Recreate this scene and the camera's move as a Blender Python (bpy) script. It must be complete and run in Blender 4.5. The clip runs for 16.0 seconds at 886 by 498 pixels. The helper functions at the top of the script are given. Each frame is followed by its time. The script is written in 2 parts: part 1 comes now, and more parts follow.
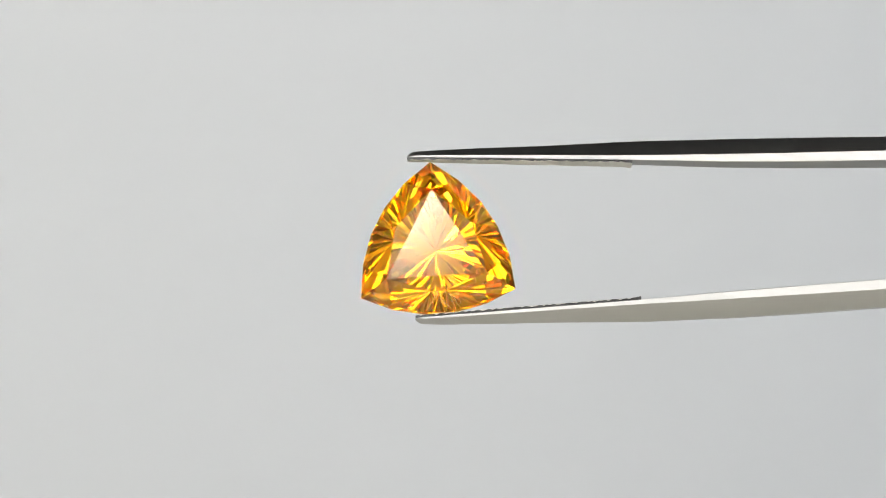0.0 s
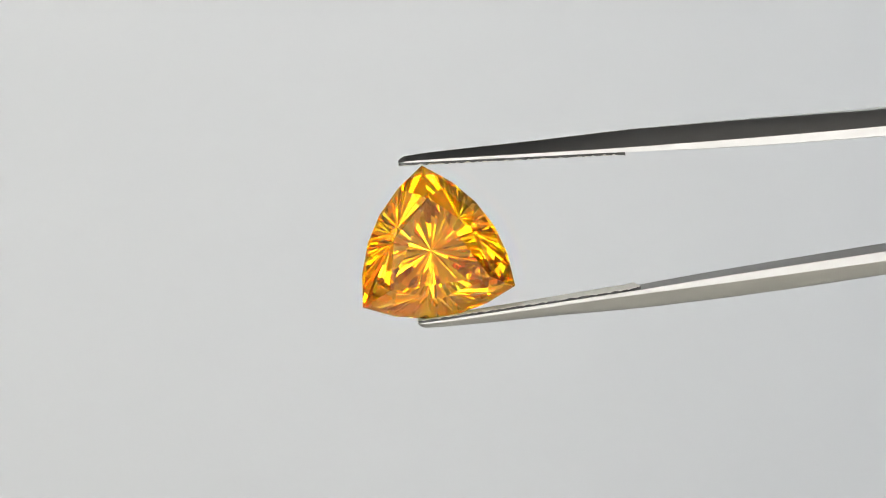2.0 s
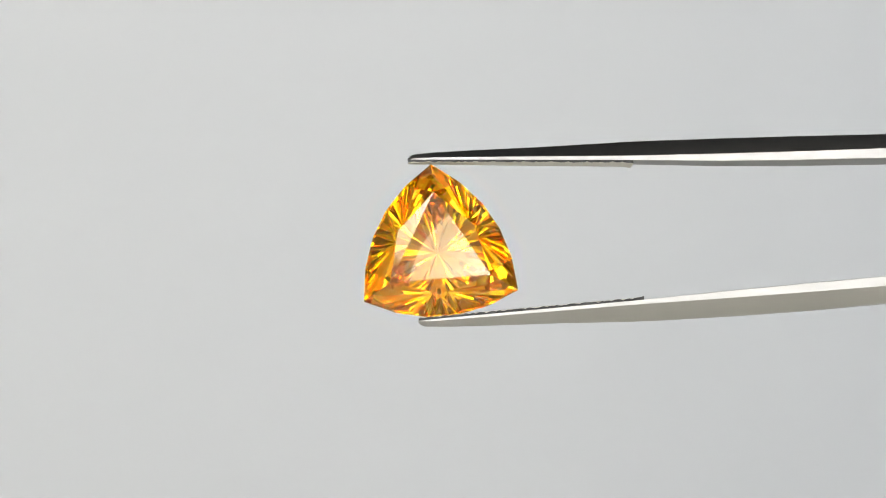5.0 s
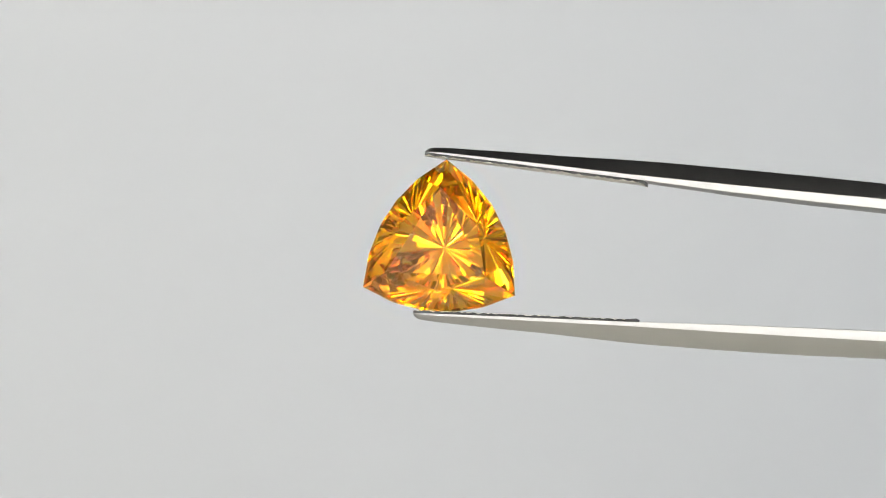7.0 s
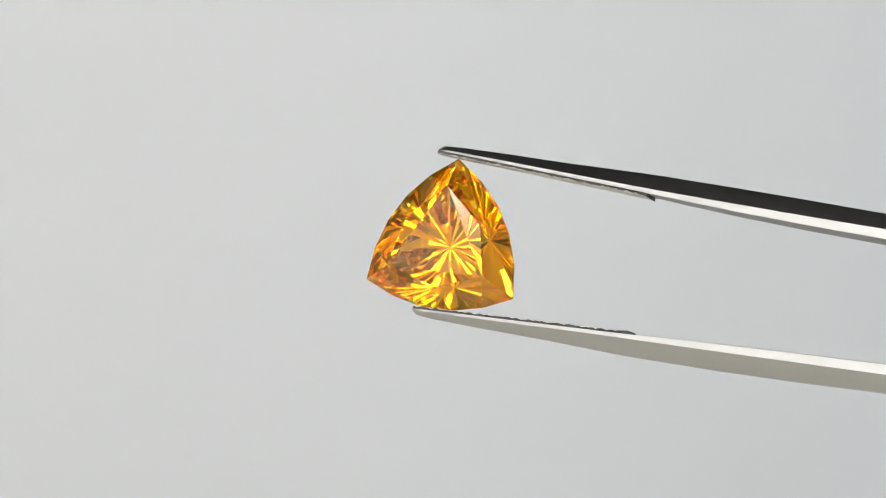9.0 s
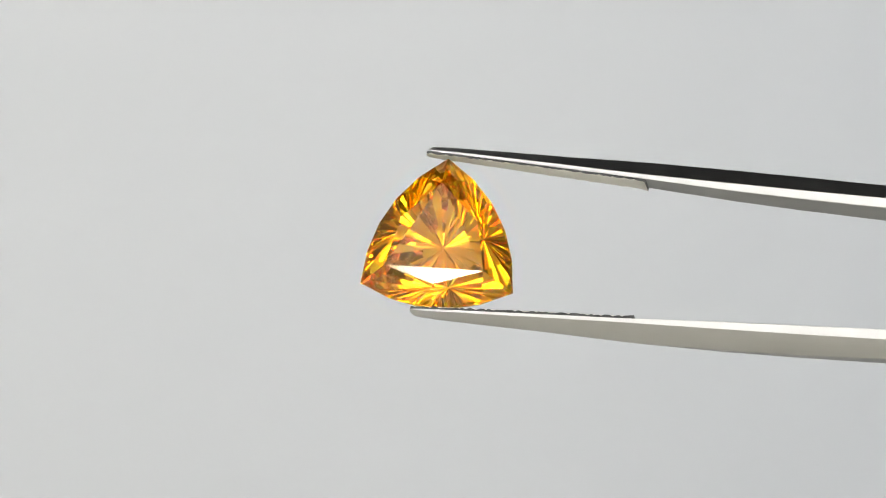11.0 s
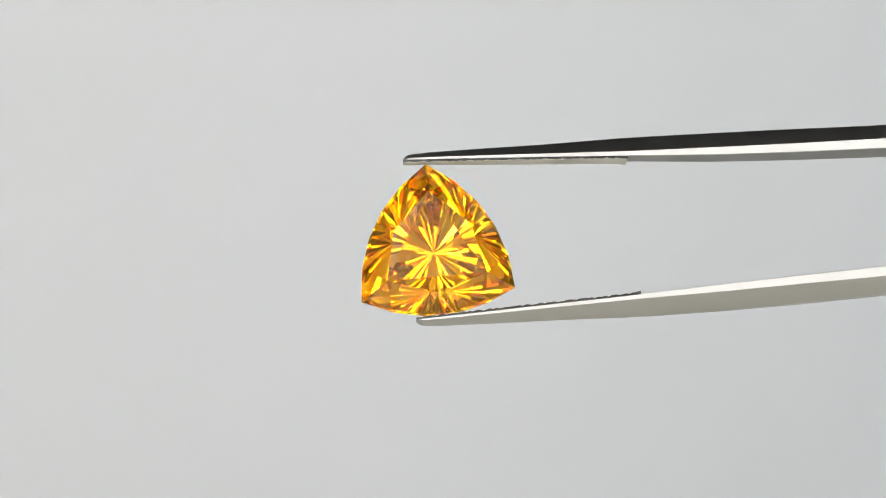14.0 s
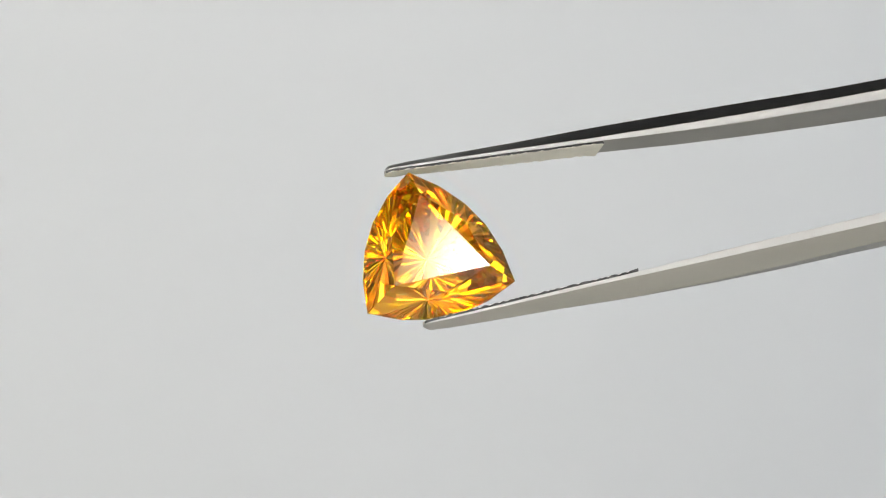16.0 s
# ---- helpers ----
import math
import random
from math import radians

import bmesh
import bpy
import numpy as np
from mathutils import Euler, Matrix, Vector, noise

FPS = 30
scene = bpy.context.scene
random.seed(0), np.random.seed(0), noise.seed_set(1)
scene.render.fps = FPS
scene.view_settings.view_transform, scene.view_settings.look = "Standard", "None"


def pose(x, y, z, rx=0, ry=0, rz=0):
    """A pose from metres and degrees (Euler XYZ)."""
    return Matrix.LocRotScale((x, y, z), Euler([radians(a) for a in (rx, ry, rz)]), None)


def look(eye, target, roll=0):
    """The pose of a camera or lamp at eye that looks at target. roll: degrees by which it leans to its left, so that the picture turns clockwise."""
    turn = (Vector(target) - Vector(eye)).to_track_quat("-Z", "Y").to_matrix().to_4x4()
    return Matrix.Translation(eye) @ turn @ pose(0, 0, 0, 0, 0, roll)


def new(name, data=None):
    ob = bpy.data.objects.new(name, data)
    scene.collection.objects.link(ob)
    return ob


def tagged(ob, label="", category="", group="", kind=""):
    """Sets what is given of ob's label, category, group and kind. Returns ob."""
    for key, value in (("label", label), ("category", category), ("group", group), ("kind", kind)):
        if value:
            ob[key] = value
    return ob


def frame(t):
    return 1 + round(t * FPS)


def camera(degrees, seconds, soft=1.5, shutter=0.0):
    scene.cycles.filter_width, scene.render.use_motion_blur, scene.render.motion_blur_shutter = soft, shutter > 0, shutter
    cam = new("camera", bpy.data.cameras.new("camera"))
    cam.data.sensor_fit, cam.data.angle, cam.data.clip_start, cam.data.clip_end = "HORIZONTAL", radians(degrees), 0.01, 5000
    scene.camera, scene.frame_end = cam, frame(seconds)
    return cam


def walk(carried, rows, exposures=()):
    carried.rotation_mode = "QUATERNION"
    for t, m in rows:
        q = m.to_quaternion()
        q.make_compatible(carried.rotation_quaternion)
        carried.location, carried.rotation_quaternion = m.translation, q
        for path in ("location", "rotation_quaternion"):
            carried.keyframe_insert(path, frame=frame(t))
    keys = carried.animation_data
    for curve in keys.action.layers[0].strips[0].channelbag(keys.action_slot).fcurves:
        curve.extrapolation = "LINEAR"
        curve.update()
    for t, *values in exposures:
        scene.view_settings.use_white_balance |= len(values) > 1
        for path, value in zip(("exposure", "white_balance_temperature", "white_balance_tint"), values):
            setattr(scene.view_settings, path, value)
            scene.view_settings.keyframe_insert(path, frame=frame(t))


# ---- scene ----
# The camera stands still at the origin and looks along +y; one unit is a metre.
cam = camera(18.0, 16.0, soft=1.0)
walk(cam, [(0.0, pose(0, 0, 0, 90, 0, 0)), (16.0, pose(0, 0, 0, 90, 0, 0))])
scene.view_settings.exposure = 1.37
scene.cycles.max_bounces = scene.cycles.transmission_bounces = scene.cycles.glossy_bounces = 32   # light turns many times in the stone
GEM_Y = 0.1613                       # how far the stone hangs in front of the lens

world = bpy.data.worlds.new("world")
scene.world = world
world.use_nodes = True
world.node_tree.nodes["Background"].inputs[0].default_value = (0.8, 0.85, 0.9, 1)
world.node_tree.nodes["Background"].inputs[1].default_value = 0.05


# ---------------------------------------------------------------- materials
def material(name):
    m = bpy.data.materials.new(name)
    m.use_nodes = True
    nt = m.node_tree
    return m, nt, nt.nodes["Principled BSDF"]


def node(nt, kind, **inputs):
    n = nt.nodes.new(kind)
    for k, v in inputs.items():
        n.inputs[k.replace("_", " ")].default_value = v
    return n


def surface(name, low, high, scale, rough, metal=0.0, bump=0.1, depth=0.001, stretch=(1, 1, 1), detail=6):
    """A noisy two-tone surface with a fine relief, in object space."""
    m, nt, bsdf = material(name)
    co = nt.nodes.new("ShaderNodeTexCoord")
    mp = nt.nodes.new("ShaderNodeMapping")
    mp.inputs["Scale"].default_value = stretch
    nt.links.new(co.outputs["Object"], mp.inputs["Vector"])
    big = node(nt, "ShaderNodeTexNoise", Scale=scale, Detail=detail)
    fine = node(nt, "ShaderNodeTexNoise", Scale=scale * 9, Detail=4)
    for n in (big, fine):
        nt.links.new(mp.outputs["Vector"], n.inputs["Vector"])
    mix = nt.nodes.new("ShaderNodeMix")
    mix.data_type = "RGBA"
    mix.inputs[6].default_value, mix.inputs[7].default_value = (*low, 1), (*high, 1)
    nt.links.new(big.outputs["Fac"], mix.inputs[0])
    nt.links.new(mix.outputs[2], bsdf.inputs["Base Color"])
    rr = nt.nodes.new("ShaderNodeMapRange")
    rr.inputs["To Min"].default_value, rr.inputs["To Max"].default_value = rough
    nt.links.new(fine.outputs["Fac"], rr.inputs["Value"])
    nt.links.new(rr.outputs["Result"], bsdf.inputs["Roughness"])
    bsdf.inputs["Metallic"].default_value = metal
    bp = node(nt, "ShaderNodeBump", Strength=bump, Distance=depth)
    nt.links.new(fine.outputs["Fac"], bp.inputs["Height"])
    nt.links.new(bp.outputs["Normal"], bsdf.inputs["Normal"])
    return m


def glow(name, colour, strength):
    m, nt, bsdf = material(name)
    bsdf.inputs["Base Color"].default_value = (0.8, 0.8, 0.8, 1)
    bsdf.inputs["Emission Color"].default_value = (*colour, 1)
    bsdf.inputs["Emission Strength"].default_value = strength
    return m


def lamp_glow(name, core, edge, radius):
    """A round lamp's glow that fades towards the rim, so that its glints have soft edges."""
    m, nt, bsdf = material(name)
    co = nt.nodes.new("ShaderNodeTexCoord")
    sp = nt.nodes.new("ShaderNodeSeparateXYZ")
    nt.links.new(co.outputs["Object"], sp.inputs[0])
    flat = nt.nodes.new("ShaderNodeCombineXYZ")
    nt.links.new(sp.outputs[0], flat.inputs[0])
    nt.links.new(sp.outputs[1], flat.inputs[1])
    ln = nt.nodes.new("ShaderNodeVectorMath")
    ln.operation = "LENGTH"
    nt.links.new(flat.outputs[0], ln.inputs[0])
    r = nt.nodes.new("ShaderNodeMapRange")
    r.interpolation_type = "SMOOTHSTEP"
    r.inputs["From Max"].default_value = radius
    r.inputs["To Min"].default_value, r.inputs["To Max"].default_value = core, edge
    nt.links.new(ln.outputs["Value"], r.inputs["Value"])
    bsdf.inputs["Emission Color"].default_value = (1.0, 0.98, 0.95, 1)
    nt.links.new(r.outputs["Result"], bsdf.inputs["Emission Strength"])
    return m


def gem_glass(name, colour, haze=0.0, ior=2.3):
    """High-index crystal; on the pavilion its body colour deepens with every turn of the light inside, and a
    translucent share, speckled like fine inclusions, is added to lift the dark facets.
    """
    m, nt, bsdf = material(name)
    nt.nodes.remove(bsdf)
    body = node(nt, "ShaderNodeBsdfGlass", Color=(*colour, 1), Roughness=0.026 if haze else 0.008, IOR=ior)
    out = body
    if not haze:                     # the crown splits the colours as it bends them
        for k, bend in ((0, -0.05), (1, 0.0), (2, 0.07)):
            one = node(nt, "ShaderNodeBsdfGlass", Color=tuple(colour[i] if i == k else 0.0 for i in range(3)) + (1,), Roughness=0.0, IOR=ior + bend)
            if k == 0:
                out = one
            else:
                both = nt.nodes.new("ShaderNodeAddShader")
                nt.links.new(out.outputs[0], both.inputs[0])
                nt.links.new(one.outputs[0], both.inputs[1])
                out = both
        fire = nt.nodes.new("ShaderNodeMixShader")
        fire.inputs["Fac"].default_value = 0.28
        nt.links.new(body.outputs[0], fire.inputs[1])
        nt.links.new(out.outputs[0], fire.inputs[2])
        out = fire
    if haze:
        co = nt.nodes.new("ShaderNodeTexCoord")
        specks = node(nt, "ShaderNodeTexNoise", Scale=900.0, Detail=5.0, Roughness=0.7)
        nt.links.new(co.outputs["Object"], specks.inputs["Vector"])
        amount = nt.nodes.new("ShaderNodeMapRange")
        amount.inputs["From Min"].default_value, amount.inputs["From Max"].default_value = 0.35, 0.7
        amount.inputs["To Min"].default_value, amount.inputs["To Max"].default_value = haze * 0.4, haze * 1.5
        nt.links.new(specks.outputs["Fac"], amount.inputs["Value"])
        # added golden glow for the dark facets, uneven as the inclusions are
        seep = node(nt, "ShaderNodeBsdfTranslucent", Color=(0.95, 0.64, 0.03, 1))
        out = nt.nodes.new("ShaderNodeMixShader")
        nt.links.new(amount.outputs["Result"], out.inputs["Fac"])
        nt.links.new(body.outputs[0], out.inputs[1])
        nt.links.new(seep.outputs[0], out.inputs[2])
    nt.links.new(out.outputs[0], nt.nodes["Material Output"].inputs["Surface"])
    return m


PAPER = surface("backdrop_paper", (0.585, 0.59, 0.59), (0.625, 0.63, 0.63), 6, (0.75, 0.9), bump=0.05, depth=0.0005)
WHITE_PAPER = surface("white_paper", (0.84, 0.815, 0.73), (0.88, 0.855, 0.77), 6, (0.75, 0.9), bump=0.05, depth=0.0005)
GREY_PAINT = surface("grey_paint", (0.17, 0.17, 0.17), (0.21, 0.21, 0.21), 3, (0.8, 0.95))
CEILING = surface("grey_plaster", (0.14, 0.14, 0.14), (0.17, 0.17, 0.17), 3, (0.8, 0.95))
DESK = surface("dark_desk", (0.24, 0.235, 0.22), (0.30, 0.29, 0.28), 12, (0.5, 0.7))
LIGHT_PAINT = surface("light_paint", (0.54, 0.54, 0.53), (0.60, 0.60, 0.59), 3, (0.8, 0.95))
DARK_PAINT = surface("charcoal_paint", (0.025, 0.026, 0.028), (0.04, 0.04, 0.042), 3, (0.8, 0.95))
WOOD = surface("floor_wood", (0.16, 0.10, 0.06), (0.26, 0.17, 0.10), 4, (0.45, 0.6), stretch=(1, 8, 1))
STEEL = surface("satin_steel", (0.65, 0.645, 0.62), (0.69, 0.68, 0.655), 300, (0.27, 0.31), metal=1.0, bump=0.001, depth=0.00001, stretch=(0.1, 1, 1))
GROUND_EDGE = surface("ground_steel_edge", (0.60, 0.595, 0.575), (0.72, 0.715, 0.70), 300, (0.40, 0.48), metal=1.0, bump=0.004, depth=0.00001, stretch=(0.1, 1, 1))
INNER_STEEL = surface("inner_steel", (0.50, 0.50, 0.49), (0.56, 0.555, 0.54), 300, (0.45, 0.55), metal=1.0, bump=0.004, depth=0.00001, stretch=(0.1, 1, 1))
GRIT = surface("ground_grip", (0.76, 0.74, 0.67), (0.86, 0.845, 0.78), 1500, (0.6, 0.8), metal=0.0, bump=0.3, depth=0.00002)
# shade of the undercut below the pads, put into the colour
SHADED_GROOVE = surface("shaded_groove", (0.0, 0.0, 0.0), (0.22, 0.22, 0.215), 1300, (0.5, 0.7))
CRYSTAL = gem_glass("crystal_crown", (1.0, 0.94, 0.72), 0.0, 2.15)
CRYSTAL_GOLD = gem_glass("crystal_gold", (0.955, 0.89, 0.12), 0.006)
# orange, lemon and green glass imitate split light by colour
CRYSTAL_ORANGE_FIRE = gem_glass("crystal_orange_fire", (0.955, 0.72, 0.07), 0.006)
CRYSTAL_LEMON_FIRE = gem_glass("crystal_lemon_fire", (0.95, 0.915, 0.34), 0.006)
CRYSTAL_GREEN_FIRE = gem_glass("crystal_green_fire", (0.62, 1.0, 0.45), 0.02)
FILL_PANEL = glow("fill_panel_glow", (1.0, 0.99, 0.97), 6.0)
SOFT = glow("fill_glow", (1.0, 1.0, 0.98), 1.75)
SOFT_COOL = glow("fill_glow_cool", (0.88, 0.98, 1.10), 0.95)
FILL_BOARD = glow("plate_fill_glow", (1.0, 0.98, 0.95), 0.10)
BLACK = surface("black_shell", (0.015, 0.015, 0.015), (0.03, 0.03, 0.03), 40, (0.4, 0.6))


# ---------------------------------------------------------------- mesh helpers
def mesh_of(name, bm, mat, smooth=False):
    bmesh.ops.recalc_face_normals(bm, faces=bm.faces)
    me = bpy.data.meshes.new(name)
    bm.to_mesh(me)
    bm.free()
    me.materials.append(mat)
    for p in me.polygons:
        p.use_smooth = smooth
    return me


def part(name, bm, mat, parent=None, label="", smooth=False):
    ob = new(name, mesh_of(name, bm, mat, smooth))
    if parent:
        ob.parent = parent
    if label:
        tagged(ob, label)
    return ob


def box(bm, x0, x1, y0, y1, z0, z1):
    m = pose((x0 + x1) / 2, (y0 + y1) / 2, (z0 + z1) / 2) @ Matrix.Diagonal((x1 - x0, y1 - y0, z1 - z0, 1))
    bmesh.ops.create_cube(bm, size=1, matrix=m)
    return bm


def structure(name, bm, mat, label):
    return tagged(part(name, bm, mat), label, name.split("_")[0], kind="structure")


# ---------------------------------------------------------------- the room
# unseen room; its dark and grey tones are set for stone and steel reflections
X0, X1, Y0, Y1, Z0, Z1 = -1.5, 1.5, -1.6, 1.4, -0.95, 1.55
structure("floor", box(bmesh.new(), X0, X1, Y0, Y1, Z0 - 0.1, Z0), WOOD, "brown wooden floor of the small photo room")
structure("ceiling", box(bmesh.new(), X0, X1, Y0, 0.15, Z1, Z1 + 0.1), CEILING, "grey plastered ceiling of the photo room")
structure("ceiling_back", box(bmesh.new(), X0, X1, 0.15, Y1, Z1, Z1 + 0.1), DARK_PAINT, "unseen charcoal ceiling half added for dark reflections in the steel")
structure("wall_north", box(bmesh.new(), X0, X1, Y1, Y1 + 0.1, Z0, Z1), DARK_PAINT, "unseen charcoal closing wall, dark for the reflections in the steel")
structure("wall_south", box(bmesh.new(), X0, X1, Y0 - 0.1, Y0, Z0, Z1), LIGHT_PAINT, "light painted wall behind the lens")
structure("wall_west", box(bmesh.new(), X0 - 0.1, X0, Y0 - 0.1, Y1 + 0.1, Z0, Z1), GREY_PAINT, "grey painted side wall of the photo room")
structure("wall_east", box(bmesh.new(), X1, X1 + 0.1, Y0 - 0.1, Y1 + 0.1, Z0, Z1), GREY_PAINT, "grey painted side wall of the photo room")

TABLE_Z = -0.17


def backdrop():
    """An upright paper-covered board that stands on the table behind the stone."""
    bm = box(bmesh.new(), -0.5, 0.5, 0.71, 0.716, TABLE_Z, 0.33)
    bmesh.ops.bevel(bm, geom=bm.edges, offset=0.0015, segments=2, affect="EDGES")
    ob = part("backdrop", bm, PAPER)
    return tagged(ob, "plain light grey paper backdrop standing on the table", "backdrop", kind="structure")


backdrop()


# added reflector, out of view, that brightens the lower arm and the pads
def reflector_sheet():
    bm = box(bmesh.new(), -0.3, 0.3, -0.24, 0.33, TABLE_Z, TABLE_Z + 0.0006)
    return tagged(part("reflector_sheet", bm, WHITE_PAPER), "unseen cream sheet added on the table as a reflector", "paper")


reflector_sheet()


def table():
    root = tagged(new("table"), "dark grey photo table under the paper backdrop", "table")
    root.location = (0, 0.3, Z0)
    top = box(bmesh.new(), -0.7, 0.7, -0.58, 0.55, TABLE_Z - Z0 - 0.03, TABLE_Z - Z0 - 0.0005)
    bmesh.ops.bevel(top, geom=top.edges, offset=0.004, segments=2, affect="EDGES")
    part("tabletop", top, DESK, root)
    for x in (-0.64, 0.64):
        for y in (-0.52, 0.49):
            part("leg", box(bmesh.new(), x - 0.025, x + 0.025, y - 0.025, y + 0.025, 0, TABLE_Z - Z0 - 0.03), STEEL, root)


table()


# ---------------------------------------------------------------- added lamps out of view
# made-up fill lights, never in view, that brighten the backdrop
def fill_softbox(eye, target, w, h, glowing):
    root = tagged(new("fill_softbox"), "unseen fill light added on the table to brighten the backdrop", "lamp", "softboxes")
    root.matrix_world = look(eye, target)
    shell = bmesh.new()
    a = [shell.verts.new((x * w / 2, y * h / 2, 0)) for x, y in ((-1, -1), (1, -1), (1, 1), (-1, 1))]
    b = [shell.verts.new((x * 0.06, y * 0.06, 0.2)) for x, y in ((-1, -1), (1, -1), (1, 1), (-1, 1))]
    for i in range(4):
        shell.faces.new((a[i], a[(i + 1) % 4], b[(i + 1) % 4], b[i]))
    shell.faces.new(b)
    part("shell", shell, BLACK, root)
    pole = bmesh.new()
    bmesh.ops.create_cone(pole, cap_ends=True, segments=16, radius1=0.012, radius2=0.012, depth=eye[2] - TABLE_Z - 0.1, matrix=pose(0, 0, -0.1 + (TABLE_Z - eye[2] + 0.1) / 2))
    p = part("pole", pole, BLACK, root)
    p.matrix_basis = root.matrix_world.inverted() @ pose(eye[0], eye[1] - 0.12, eye[2])
    foot = bmesh.new()
    bmesh.ops.create_cone(foot, cap_ends=True, segments=24, radius1=0.07, radius2=0.06, depth=0.012)
    q = part("foot", foot, BLACK, root)
    q.matrix_basis = root.matrix_world.inverted() @ pose(eye[0], eye[1] - 0.12, TABLE_Z + 0.006)
    part("diffuser", box(bmesh.new(), -w / 2, w / 2, -h / 2, h / 2, -0.006, -0.001), glowing, root, "glowing white diffuser cloth")
    # added grey flap on the edge beside the stone keeps stray light off it
    side = 1 if eye[0] < 0 else -1
    flap = box(bmesh.new(), side * w / 2 - 0.002, side * w / 2 + 0.002, -h / 2, h / 2, -0.19, 0.0)
    part("flap", flap, GREY_PAINT, root, "unseen grey flap that blocks light from the stone")
    return root


fill_softbox((-0.42, 0.34, 0.08), (0.02, 0.71, 0), 0.3, 0.3, SOFT)
fill_softbox((0.42, 0.34, 0.06), (0.02, 0.71, 0), 0.3, 0.3, SOFT_COOL)


# added lamp board, out of view: lamps by their directions from the stone
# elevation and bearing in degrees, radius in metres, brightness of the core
# key lamps stand where the stone's glints point
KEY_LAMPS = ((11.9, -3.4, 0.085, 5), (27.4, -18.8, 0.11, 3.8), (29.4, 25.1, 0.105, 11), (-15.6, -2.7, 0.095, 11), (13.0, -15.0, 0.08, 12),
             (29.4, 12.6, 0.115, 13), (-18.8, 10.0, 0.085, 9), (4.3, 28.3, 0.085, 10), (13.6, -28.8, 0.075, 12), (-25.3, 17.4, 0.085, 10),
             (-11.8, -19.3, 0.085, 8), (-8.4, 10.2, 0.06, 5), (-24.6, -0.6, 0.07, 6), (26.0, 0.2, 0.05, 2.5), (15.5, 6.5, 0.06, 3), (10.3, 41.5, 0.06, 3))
# directions left without lamps, so that the facets stay dark there
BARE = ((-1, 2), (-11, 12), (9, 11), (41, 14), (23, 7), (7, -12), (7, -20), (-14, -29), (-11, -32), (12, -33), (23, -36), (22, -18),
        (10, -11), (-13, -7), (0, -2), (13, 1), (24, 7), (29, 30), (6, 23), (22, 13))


def added_lamp_board():
    root = tagged(new("added_lamp_board"), "unseen lamp board added behind the lens to light the stone", "lamp")
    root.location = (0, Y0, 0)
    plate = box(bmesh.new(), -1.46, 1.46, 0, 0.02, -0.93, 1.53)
    # the plate's dim glow is fill that lifts the stone's darker facets
    part("board", plate, FILL_BOARD, root, "white back plate with a dim added fill glow")
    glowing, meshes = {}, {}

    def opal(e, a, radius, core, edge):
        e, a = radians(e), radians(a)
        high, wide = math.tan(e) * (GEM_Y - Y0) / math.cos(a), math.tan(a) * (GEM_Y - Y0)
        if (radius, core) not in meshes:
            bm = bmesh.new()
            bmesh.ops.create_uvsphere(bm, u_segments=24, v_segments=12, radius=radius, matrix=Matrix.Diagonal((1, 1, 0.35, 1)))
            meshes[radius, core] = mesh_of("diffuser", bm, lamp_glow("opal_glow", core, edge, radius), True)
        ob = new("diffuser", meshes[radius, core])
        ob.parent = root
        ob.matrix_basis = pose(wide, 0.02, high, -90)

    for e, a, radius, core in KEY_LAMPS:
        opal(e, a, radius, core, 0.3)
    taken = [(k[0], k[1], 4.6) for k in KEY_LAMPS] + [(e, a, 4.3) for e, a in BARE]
    # fill lamps between the key lamps, added only to brighten the stone
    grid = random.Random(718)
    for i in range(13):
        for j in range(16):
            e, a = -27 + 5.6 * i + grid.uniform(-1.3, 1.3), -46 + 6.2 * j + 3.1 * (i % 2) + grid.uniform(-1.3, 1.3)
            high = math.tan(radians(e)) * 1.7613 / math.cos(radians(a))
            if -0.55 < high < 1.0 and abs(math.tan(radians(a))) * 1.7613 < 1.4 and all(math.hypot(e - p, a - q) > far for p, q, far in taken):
                opal(e, a, 0.075, FILL_LAMPS[0], FILL_LAMPS[1])


FILL_LAMPS = (3.4, 1.1)                   # fill lamps added to brighten the stone: core and edge
added_lamp_board()


# unseen fill light added overhead to brighten the table and grip pads
def ceiling_fill(x, y):
    root = tagged(new("ceiling_fill"), "unseen square fill light added on the ceiling", "lamp")
    root.location = (x, y, Z1)
    part("frame", box(bmesh.new(), -0.32, 0.32, -0.32, 0.32, -0.02, 0.0), BLACK, root)
    part("diffuser", box(bmesh.new(), -0.3, 0.3, -0.3, 0.3, -0.024, -0.0205), FILL_PANEL, root, "glowing white diffuser")


ceiling_fill(-1.0, -0.75)


# ---------------------------------------------------------------- the stone
MM = 0.001
RAD = 5.12                           # girdle corner radius, mm
TABLE_R, TABLE_H = 3.31, 1.44
BULGE = 1.2
DEPTH = 4.2


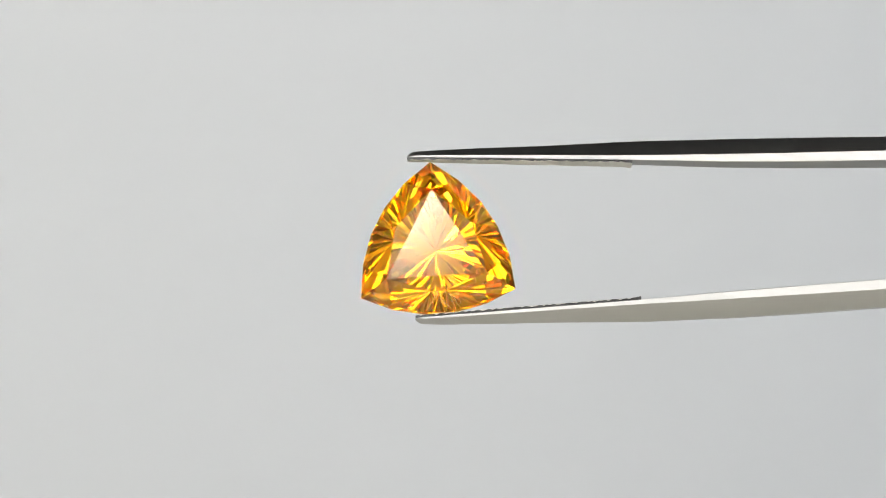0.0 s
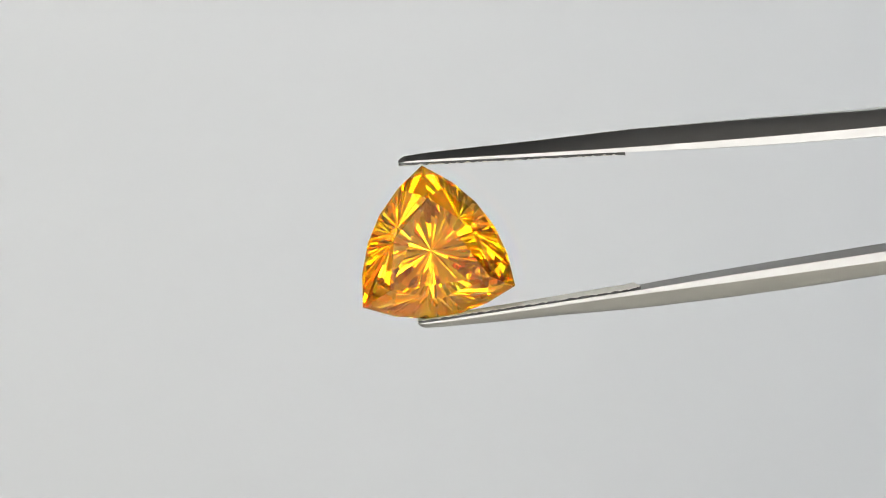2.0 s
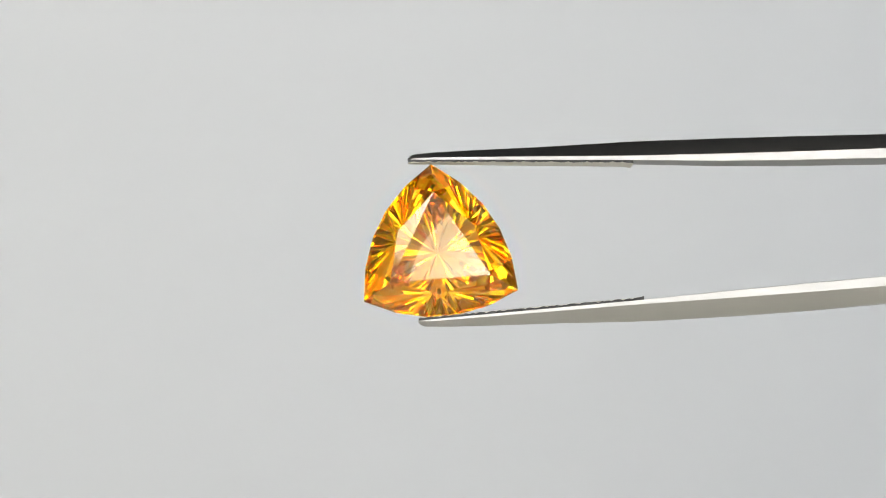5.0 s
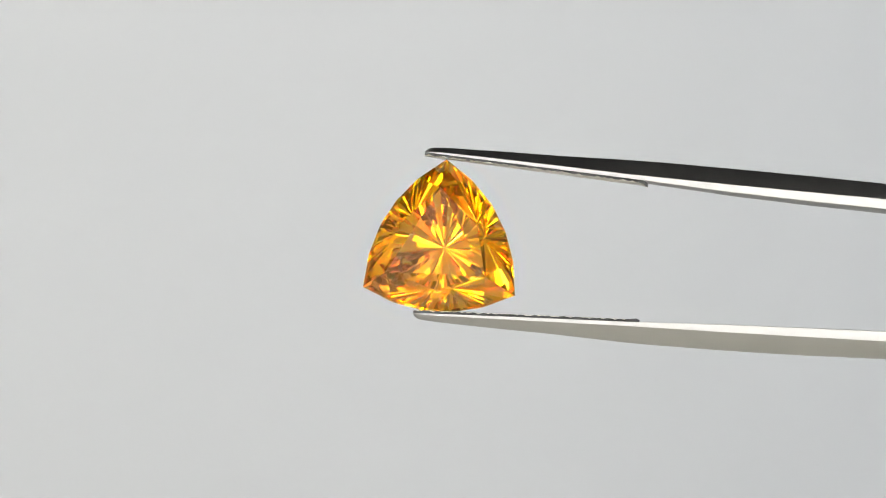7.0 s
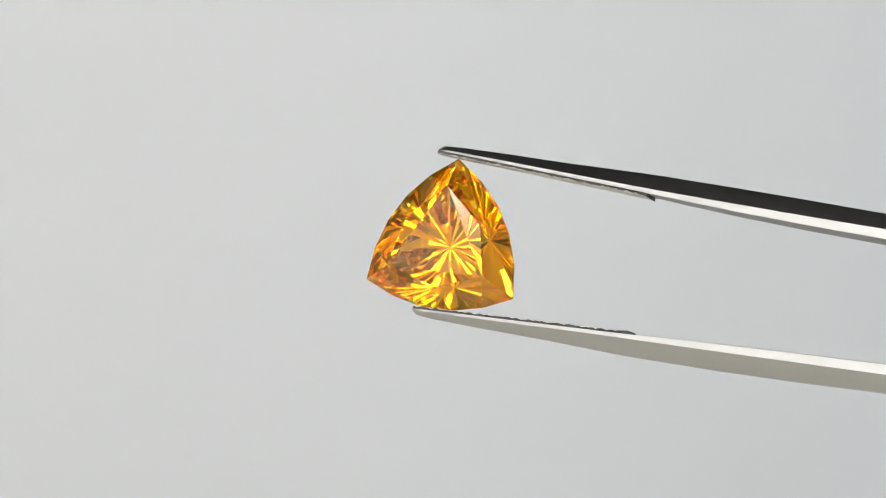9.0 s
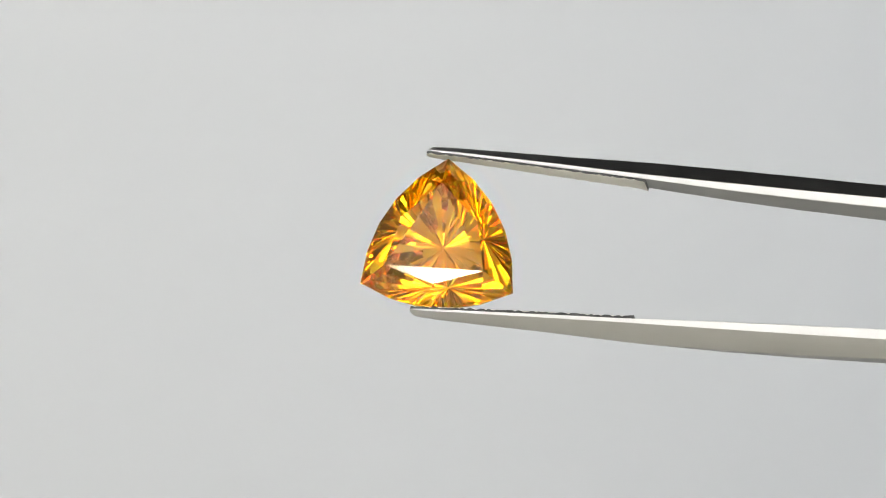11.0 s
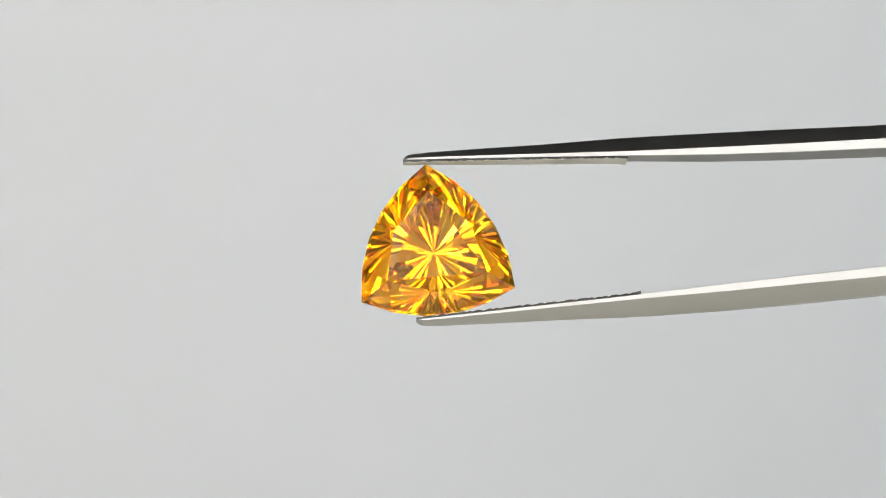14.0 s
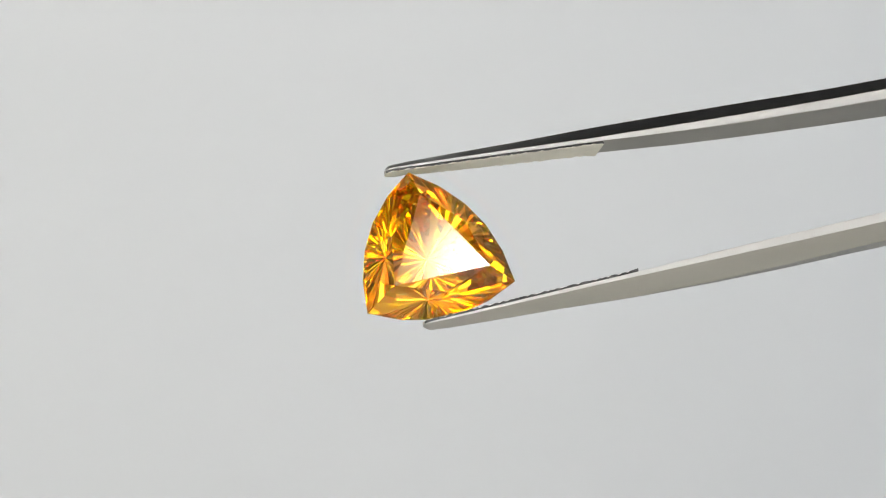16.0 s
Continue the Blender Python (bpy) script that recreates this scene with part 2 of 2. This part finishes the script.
def gemstone():
    """Trilliant cut: a three-cornered table, star and corner facets, a fan of pavilion facets."""
    corner = [Vector((RAD * math.cos(radians(a)), RAD * math.sin(radians(a)))) for a in (90, 210, 330)]
    corner[0] *= 0.988
    bm = bmesh.new()
    v = lambda x, z, y: bm.verts.new((x * MM, y * MM, z * MM))
    tab = [v(*(c.normalized() * TABLE_R), -TABLE_H) for c in corner]
    ring, star = [], []
    steps = (0.0, 0.2, 0.4, 0.6, 0.8)
    for i in range(3):
        p, q = corner[i], corner[(i + 1) % 3]
        out = ((p + q) / 2).normalized()
        for u in steps:
            ring.append(p.lerp(q, u) + out * (4 * BULGE * u * (1 - u)))
        star.append(v(*(out * (TABLE_R / 2 + 0.88)), -TABLE_H + 0.27))
    top = [v(*r, 0.0) for r in ring]
    fine = []
    for j, r in enumerate(ring):
        fine += [r, (r + ring[(j + 1) % len(ring)]) / 2]
    low = [v(*r, 0.16) for r in fine]
    n = len(ring)
    where = {bm.faces.new(tab): "table_facet"}
    for i in range(3):
        k = i * 5
        ids = [top[(k + j) % n] for j in range(6)]
        t0, t1, s = tab[i], tab[(i + 1) % 3], star[i]
        bm.faces.new((t0, t1, s))
        bm.faces.new((ids[0], ids[1], t0))
        bm.faces.new((ids[5], t1, ids[4]))
        bm.faces.new((t0, ids[1], s))
        bm.faces.new((t1, s, ids[4]))
        for j in (1, 2, 3):
            bm.faces.new((s, ids[j], ids[j + 1]))
    for j in range(n):
        a, b, c = low[2 * j], low[2 * j + 1], low[(2 * j + 2) % (2 * n)]
        bm.faces.new((top[j], a, b))
        bm.faces.new((top[j], b, top[(j + 1) % n]))
        bm.faces.new((top[(j + 1) % n], b, c))
    for f in bm.faces:
        where.setdefault(f, "girdle" if all(abs(p.co.y) < 0.0002 for p in f.verts) else "crown")
    culet = v(0, 0, DEPTH)
    mid, n = [], len(fine)
    for j in range(n):
        m = (fine[j] + fine[(j + 1) % n]) / 2
        mid.append(v(*(m * (0.86 if j % 2 else 0.80)), 0.16 + (DEPTH - 0.16) * (0.175 if j % 2 else 0.245)))
    tinted = []
    for j in range(n):
        a, b = low[j], low[(j + 1) % n]
        tinted.append((bm.faces.new((a, b, mid[j])), j * 5 % 7))
        tinted.append((bm.faces.new((b, mid[(j + 1) % n], mid[j])), (j * 3 + 1) % 8))
        tinted.append((bm.faces.new((culet, mid[j], mid[(j + 1) % n])), (j * 4 + 2) % 9))
    # some facets are tinted in place of the light's split colours
    for f, k in tinted:
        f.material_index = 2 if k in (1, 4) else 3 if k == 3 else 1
    # two green facets paint in the green glints
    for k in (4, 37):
        tinted[k][0].material_index = 4
    bmesh.ops.recalc_face_normals(bm, faces=bm.faces)
    bm.verts.index_update()
    places = [p.co.copy() for p in bm.verts]
    root = tagged(new("gemstone"), "golden yellow trilliant-cut gemstone gripped in steel tweezers", "gemstone")
    zones = {"table_facet": [], "crown": [], "girdle": [], "pavilion": []}
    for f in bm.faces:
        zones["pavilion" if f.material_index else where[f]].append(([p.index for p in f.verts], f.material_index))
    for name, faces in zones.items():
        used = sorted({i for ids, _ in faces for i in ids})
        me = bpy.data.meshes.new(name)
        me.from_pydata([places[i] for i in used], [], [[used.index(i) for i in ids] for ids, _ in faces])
        for mat in (CRYSTAL, CRYSTAL_GOLD, CRYSTAL_ORANGE_FIRE, CRYSTAL_LEMON_FIRE, CRYSTAL_GREEN_FIRE):
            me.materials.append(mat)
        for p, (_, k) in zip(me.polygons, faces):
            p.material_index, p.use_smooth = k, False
        new(name, me).parent = root
    bm.free()
    return root


stone = gemstone()

# ---------------------------------------------------------------- the tweezers
# One arm along +x in its own space: the gripping face is z = 0, the back of the arm is +z.
PAD_END = 12.95
STATIONS = (  # x, half width, side height, back height, flat half width of the back
    (0.0, 0.26, 0.18, 0.24, 0.10), (0.10, 0.42, 0.20, 0.37, 0.12), (0.30, 0.54, 0.23, 0.50, 0.12), (0.5, 0.57, 0.26, 0.54, 0.12), (1.5, 0.66, 0.29, 0.64, 0.10),
    (4.0, 0.82, 0.32, 0.80, 0.08), (8.0, 1.02, 0.36, 1.02, 0.08), (12.0, 1.15, 0.40, 1.295, 0.09), (13.5, 1.22, 0.43, 1.378, 0.13),
    (18.0, 1.42, 0.52, 1.518, 0.3), (22.0, 1.58, 0.58, 1.58, 0.5), (27.0, 1.78, 0.64, 1.57, 0.78), (40.0, 2.4, 0.80, 1.71, 1.4), (60.0, 3.4, 0.85, 1.8, 2.4),
    (90.0, 4.3, 0.85, 1.8, 3.3), (112.0, 4.0, 0.85, 1.7, 3.0), (121.0, 3.0, 0.7, 1.4, 2.2))
RECESS = 0.17


def arm_body(bend, round_):
    """bend: how the arm curves away from the other one past its pad; round_: how far its bevels bulge."""
    bm = bmesh.new()
    rows = []
    for x, hw, side, back, flat in STATIONS:
        open_ = min(max((x - PAD_END + 0.2) / 6, 0), 1)       # past the pad the inner face is eased towards its edges
        inner = RECESS * (1 - 0.6 * open_)
        prof = [(-hw * (1 - 0.05 * open_), inner), (-hw, inner + open_ * 0.03 + 0.003), (-hw, side)]
        for k in range(1, 6):                       # a slightly rounded bevel
            u = k / 6
            swell = round_ * u * (1 - u) * (back - side)
            prof.append((-hw + (hw - flat) * u - swell * 0.6, side + (back - side) * u + swell))
        prof.append((-flat, back))
        prof += [(-y, z) for y, z in reversed(prof)]
        prof = [(y, max(z, inner + 0.02 if i not in (0, 1, len(prof) - 2, len(prof) - 1) else inner)) for i, (y, z) in enumerate(prof)]
        past = max(x - 13, 0)
        lift = bend * (min(past, 17) ** 2 + 34 * max(past - 17, 0)) / 200
        rows.append([bm.verts.new((x * MM, y * MM, (z + lift) * MM)) for y, z in prof])
    for a, b in zip(rows, rows[1:]):
        m = len(a)
        for i in range(m):
            f = bm.faces.new((a[i], a[(i + 1) % m], b[(i + 1) % m], b[i]))
            f.material_index = 2 if i == m - 1 else 1 if i in (0, 1, m - 3, m - 2) else 0
        for i in (0, 1, 2, 8, m - 9, m - 3, m - 2, m - 1):    # the ground edges stay crisp
            bm.edges.get((a[i], b[i])).smooth = False
    for end in (rows[0], rows[-1]):
        for e in bm.faces.new(end).edges:
            e.smooth = False
    return bm


def width_at(x):
    return np.interp(x, [s[0] for s in STATIONS], [s[1] for s in STATIONS])


def grip_pad():
    """The ground gripping face: shallow cross ridges with scalloped, ragged ends over an undercut with its shade
    painted in.
    """
    rnd = random.Random(4)
    bm = bmesh.new()
    rows, x, k = [], 0.03, 0
    while x < PAD_END:
        arc = abs(math.sin(math.pi * x / 0.66 + 1.3 * math.sin(x * 1.7) + 0.8 * math.sin(x * 4.1)))      # scallops about 0.7 mm long
        hw = width_at(x) - 0.06 + 0.08 * arc + rnd.uniform(-0.02, 0.02)
        dip = 0.075 * (1 - arc) * rnd.uniform(0.7, 1.2) + rnd.uniform(0, 0.01)
        dip -= 0.06 * max(0.0, (x - PAD_END + 0.45) / 0.45)            # the pad ends in a small lip
        ys = [-hw, -hw * 0.85, 0, hw * 0.85, hw]
        zs = [dip + rnd.uniform(0, 0.02), min(dip, dip * 0.12), min(dip, dip * 0.05), min(dip, dip * 0.12), dip + rnd.uniform(0, 0.02)]
        rows.append([bm.verts.new((x * MM, y * MM, z * MM)) for y, z in zip(ys, zs)]
                    + [bm.verts.new((x * MM, y * MM, (RECESS + 0.004) * MM)) for y in (hw * 0.9, -hw * 0.9)])
        x += rnd.uniform(0.06, 0.14)
        k += 1
    for a, b in zip(rows, rows[1:]):
        m = len(a)
        for i in range(m):
            f = bm.faces.new((a[i], a[(i + 1) % m], b[(i + 1) % m], b[i]))
            # the pad's sides carry the painted shade of the undercut
            f.material_index = 1 if i in (4, 6) else 0
    bm.faces.new(rows[0])
    # so does its end face
    bm.faces.new(rows[-1]).material_index = 1
    return bm


def tweezers():
    root = tagged(new("tweezers"), "polished steel gem tweezers with ground grip pads holding a stone", "tweezers")
    pad = mesh_of("grip_pad", grip_pad(), GRIT)
    pad.materials.append(SHADED_GROOVE)
    # tip x, depth, height of the gripping face at the tip, lean in the plane of the stone, turn in depth, side up, bend, bulge
    for x, y, z, lean, yaw, up, bend, round_ in ((-1.33, 0.22, 5.22, 4.84, -0.67, 0, 0.222, 0.08), (-1.42, 0.22, -3.72, -0.71, 0.43, 180, 0.012, 0.45)):
        body = mesh_of("arm", arm_body(bend, round_), STEEL, True)
        body.materials.append(GROUND_EDGE)
        body.materials.append(INNER_STEEL)
        arm = new("arm", body)
        arm.parent = root
        arm.matrix_basis = pose(x * MM, y * MM, z * MM, up, lean, yaw)
        p = new("grip_pad", pad)
        p.parent = arm
        tagged(p, "cream ground grip pad with fine ridges")
    return root


holder = tweezers()


# ---------------------------------------------------------------- what moves
# seconds; place in mm; turn as an axis times degrees: tweezers and stone sway together
SWAY = (
    (0, -0.429, 160.674, -0.009, -5.38, -3.66, -0.84),
    (0.5, -0.464, 160.448, -0.067, 0.29, -4.83, 1.02),
    (1, -0.505, 160.351, -0.115, 8.70, -5.54, 4.64),
    (1.5, -0.559, 160.187, -0.150, 14.88, -6.31, 7.46),
    (2, -0.545, 160.298, -0.216, 5.66, -7.82, 5.86),
    (2.5, -0.575, 160.710, -0.220, -4.03, -8.78, 6.03),
    (3, -0.613, 160.672, -0.250, -13.03, -10.44, 7.73),
    (3.5, -0.561, 159.858, -0.290, -20.04, -10.93, 7.95),
    (4, -0.451, 160.402, -0.229, -11.27, -7.99, 4.35),
    (4.2, -0.411, 160.647, -0.231, -6.99, -7.19, 4.32),
    (6.3, -0.232, 160.692, 0.060, -3.60, 0.14, -5.91),
    (6.5, -0.215, 160.476, 0.067, -7.38, 0.91, -6.41),
    (7, -0.100, 160.963, 0.126, -3.39, 3.25, -9.99),
    (7.5, 0.011, 160.436, 0.135, 7.64, 3.24, -13.80),
    (8, 0.085, 160.938, 0.155, 15.19, 3.06, -16.67),
    (8.5, 0.124, 161.158, 0.205, 6.42, 5.23, -15.70),
    (9, 0.152, 161.437, 0.226, -5.24, 7.96, -16.37),
    (9.2, 0.149, 161.534, 0.306, -10.57, 9.68, -18.14),
    (11.3, -0.200, 160.670, 0.256, -11.03, 3.91, -8.79),
    (11.5, -0.222, 160.748, 0.220, -13.67, 3.63, -8.91),
    (12, -0.285, 160.593, 0.144, -5.02, 0.83, -5.61),
    (12.5, -0.336, 161.069, 0.049, 6.25, -1.44, -3.29),
    (13, -0.407, 160.899, -0.004, 7.31, -2.82, -0.56),
    (13.5, -0.472, 160.677, -0.053, -0.20, -4.33, -0.75),
    (14, -0.511, 160.931, -0.096, -6.63, -5.49, 0.90),
    (14.5, -0.588, 160.674, -0.196, -12.00, -7.91, 4.31),
    (15, -0.595, 160.484, -0.282, -15.79, -10.56, 7.71),
    (15.5, -0.663, 160.152, -0.295, -21.53, -12.36, 9.91),
    (16, -0.719, 160.514, -0.335, -14.59, -13.45, 12.65),
)


def turned(x, y, z, a, b, c):
    r = Vector((a, b, c))
    return Matrix.Translation((x * MM, y * MM, z * MM)) @ Matrix.Rotation(radians(r.length), 4, r.normalized())


def motions():
    rows = [(r[0], turned(*r[1:])) for r in SWAY]
    walk(holder, rows)
    walk(stone, rows)


motions()
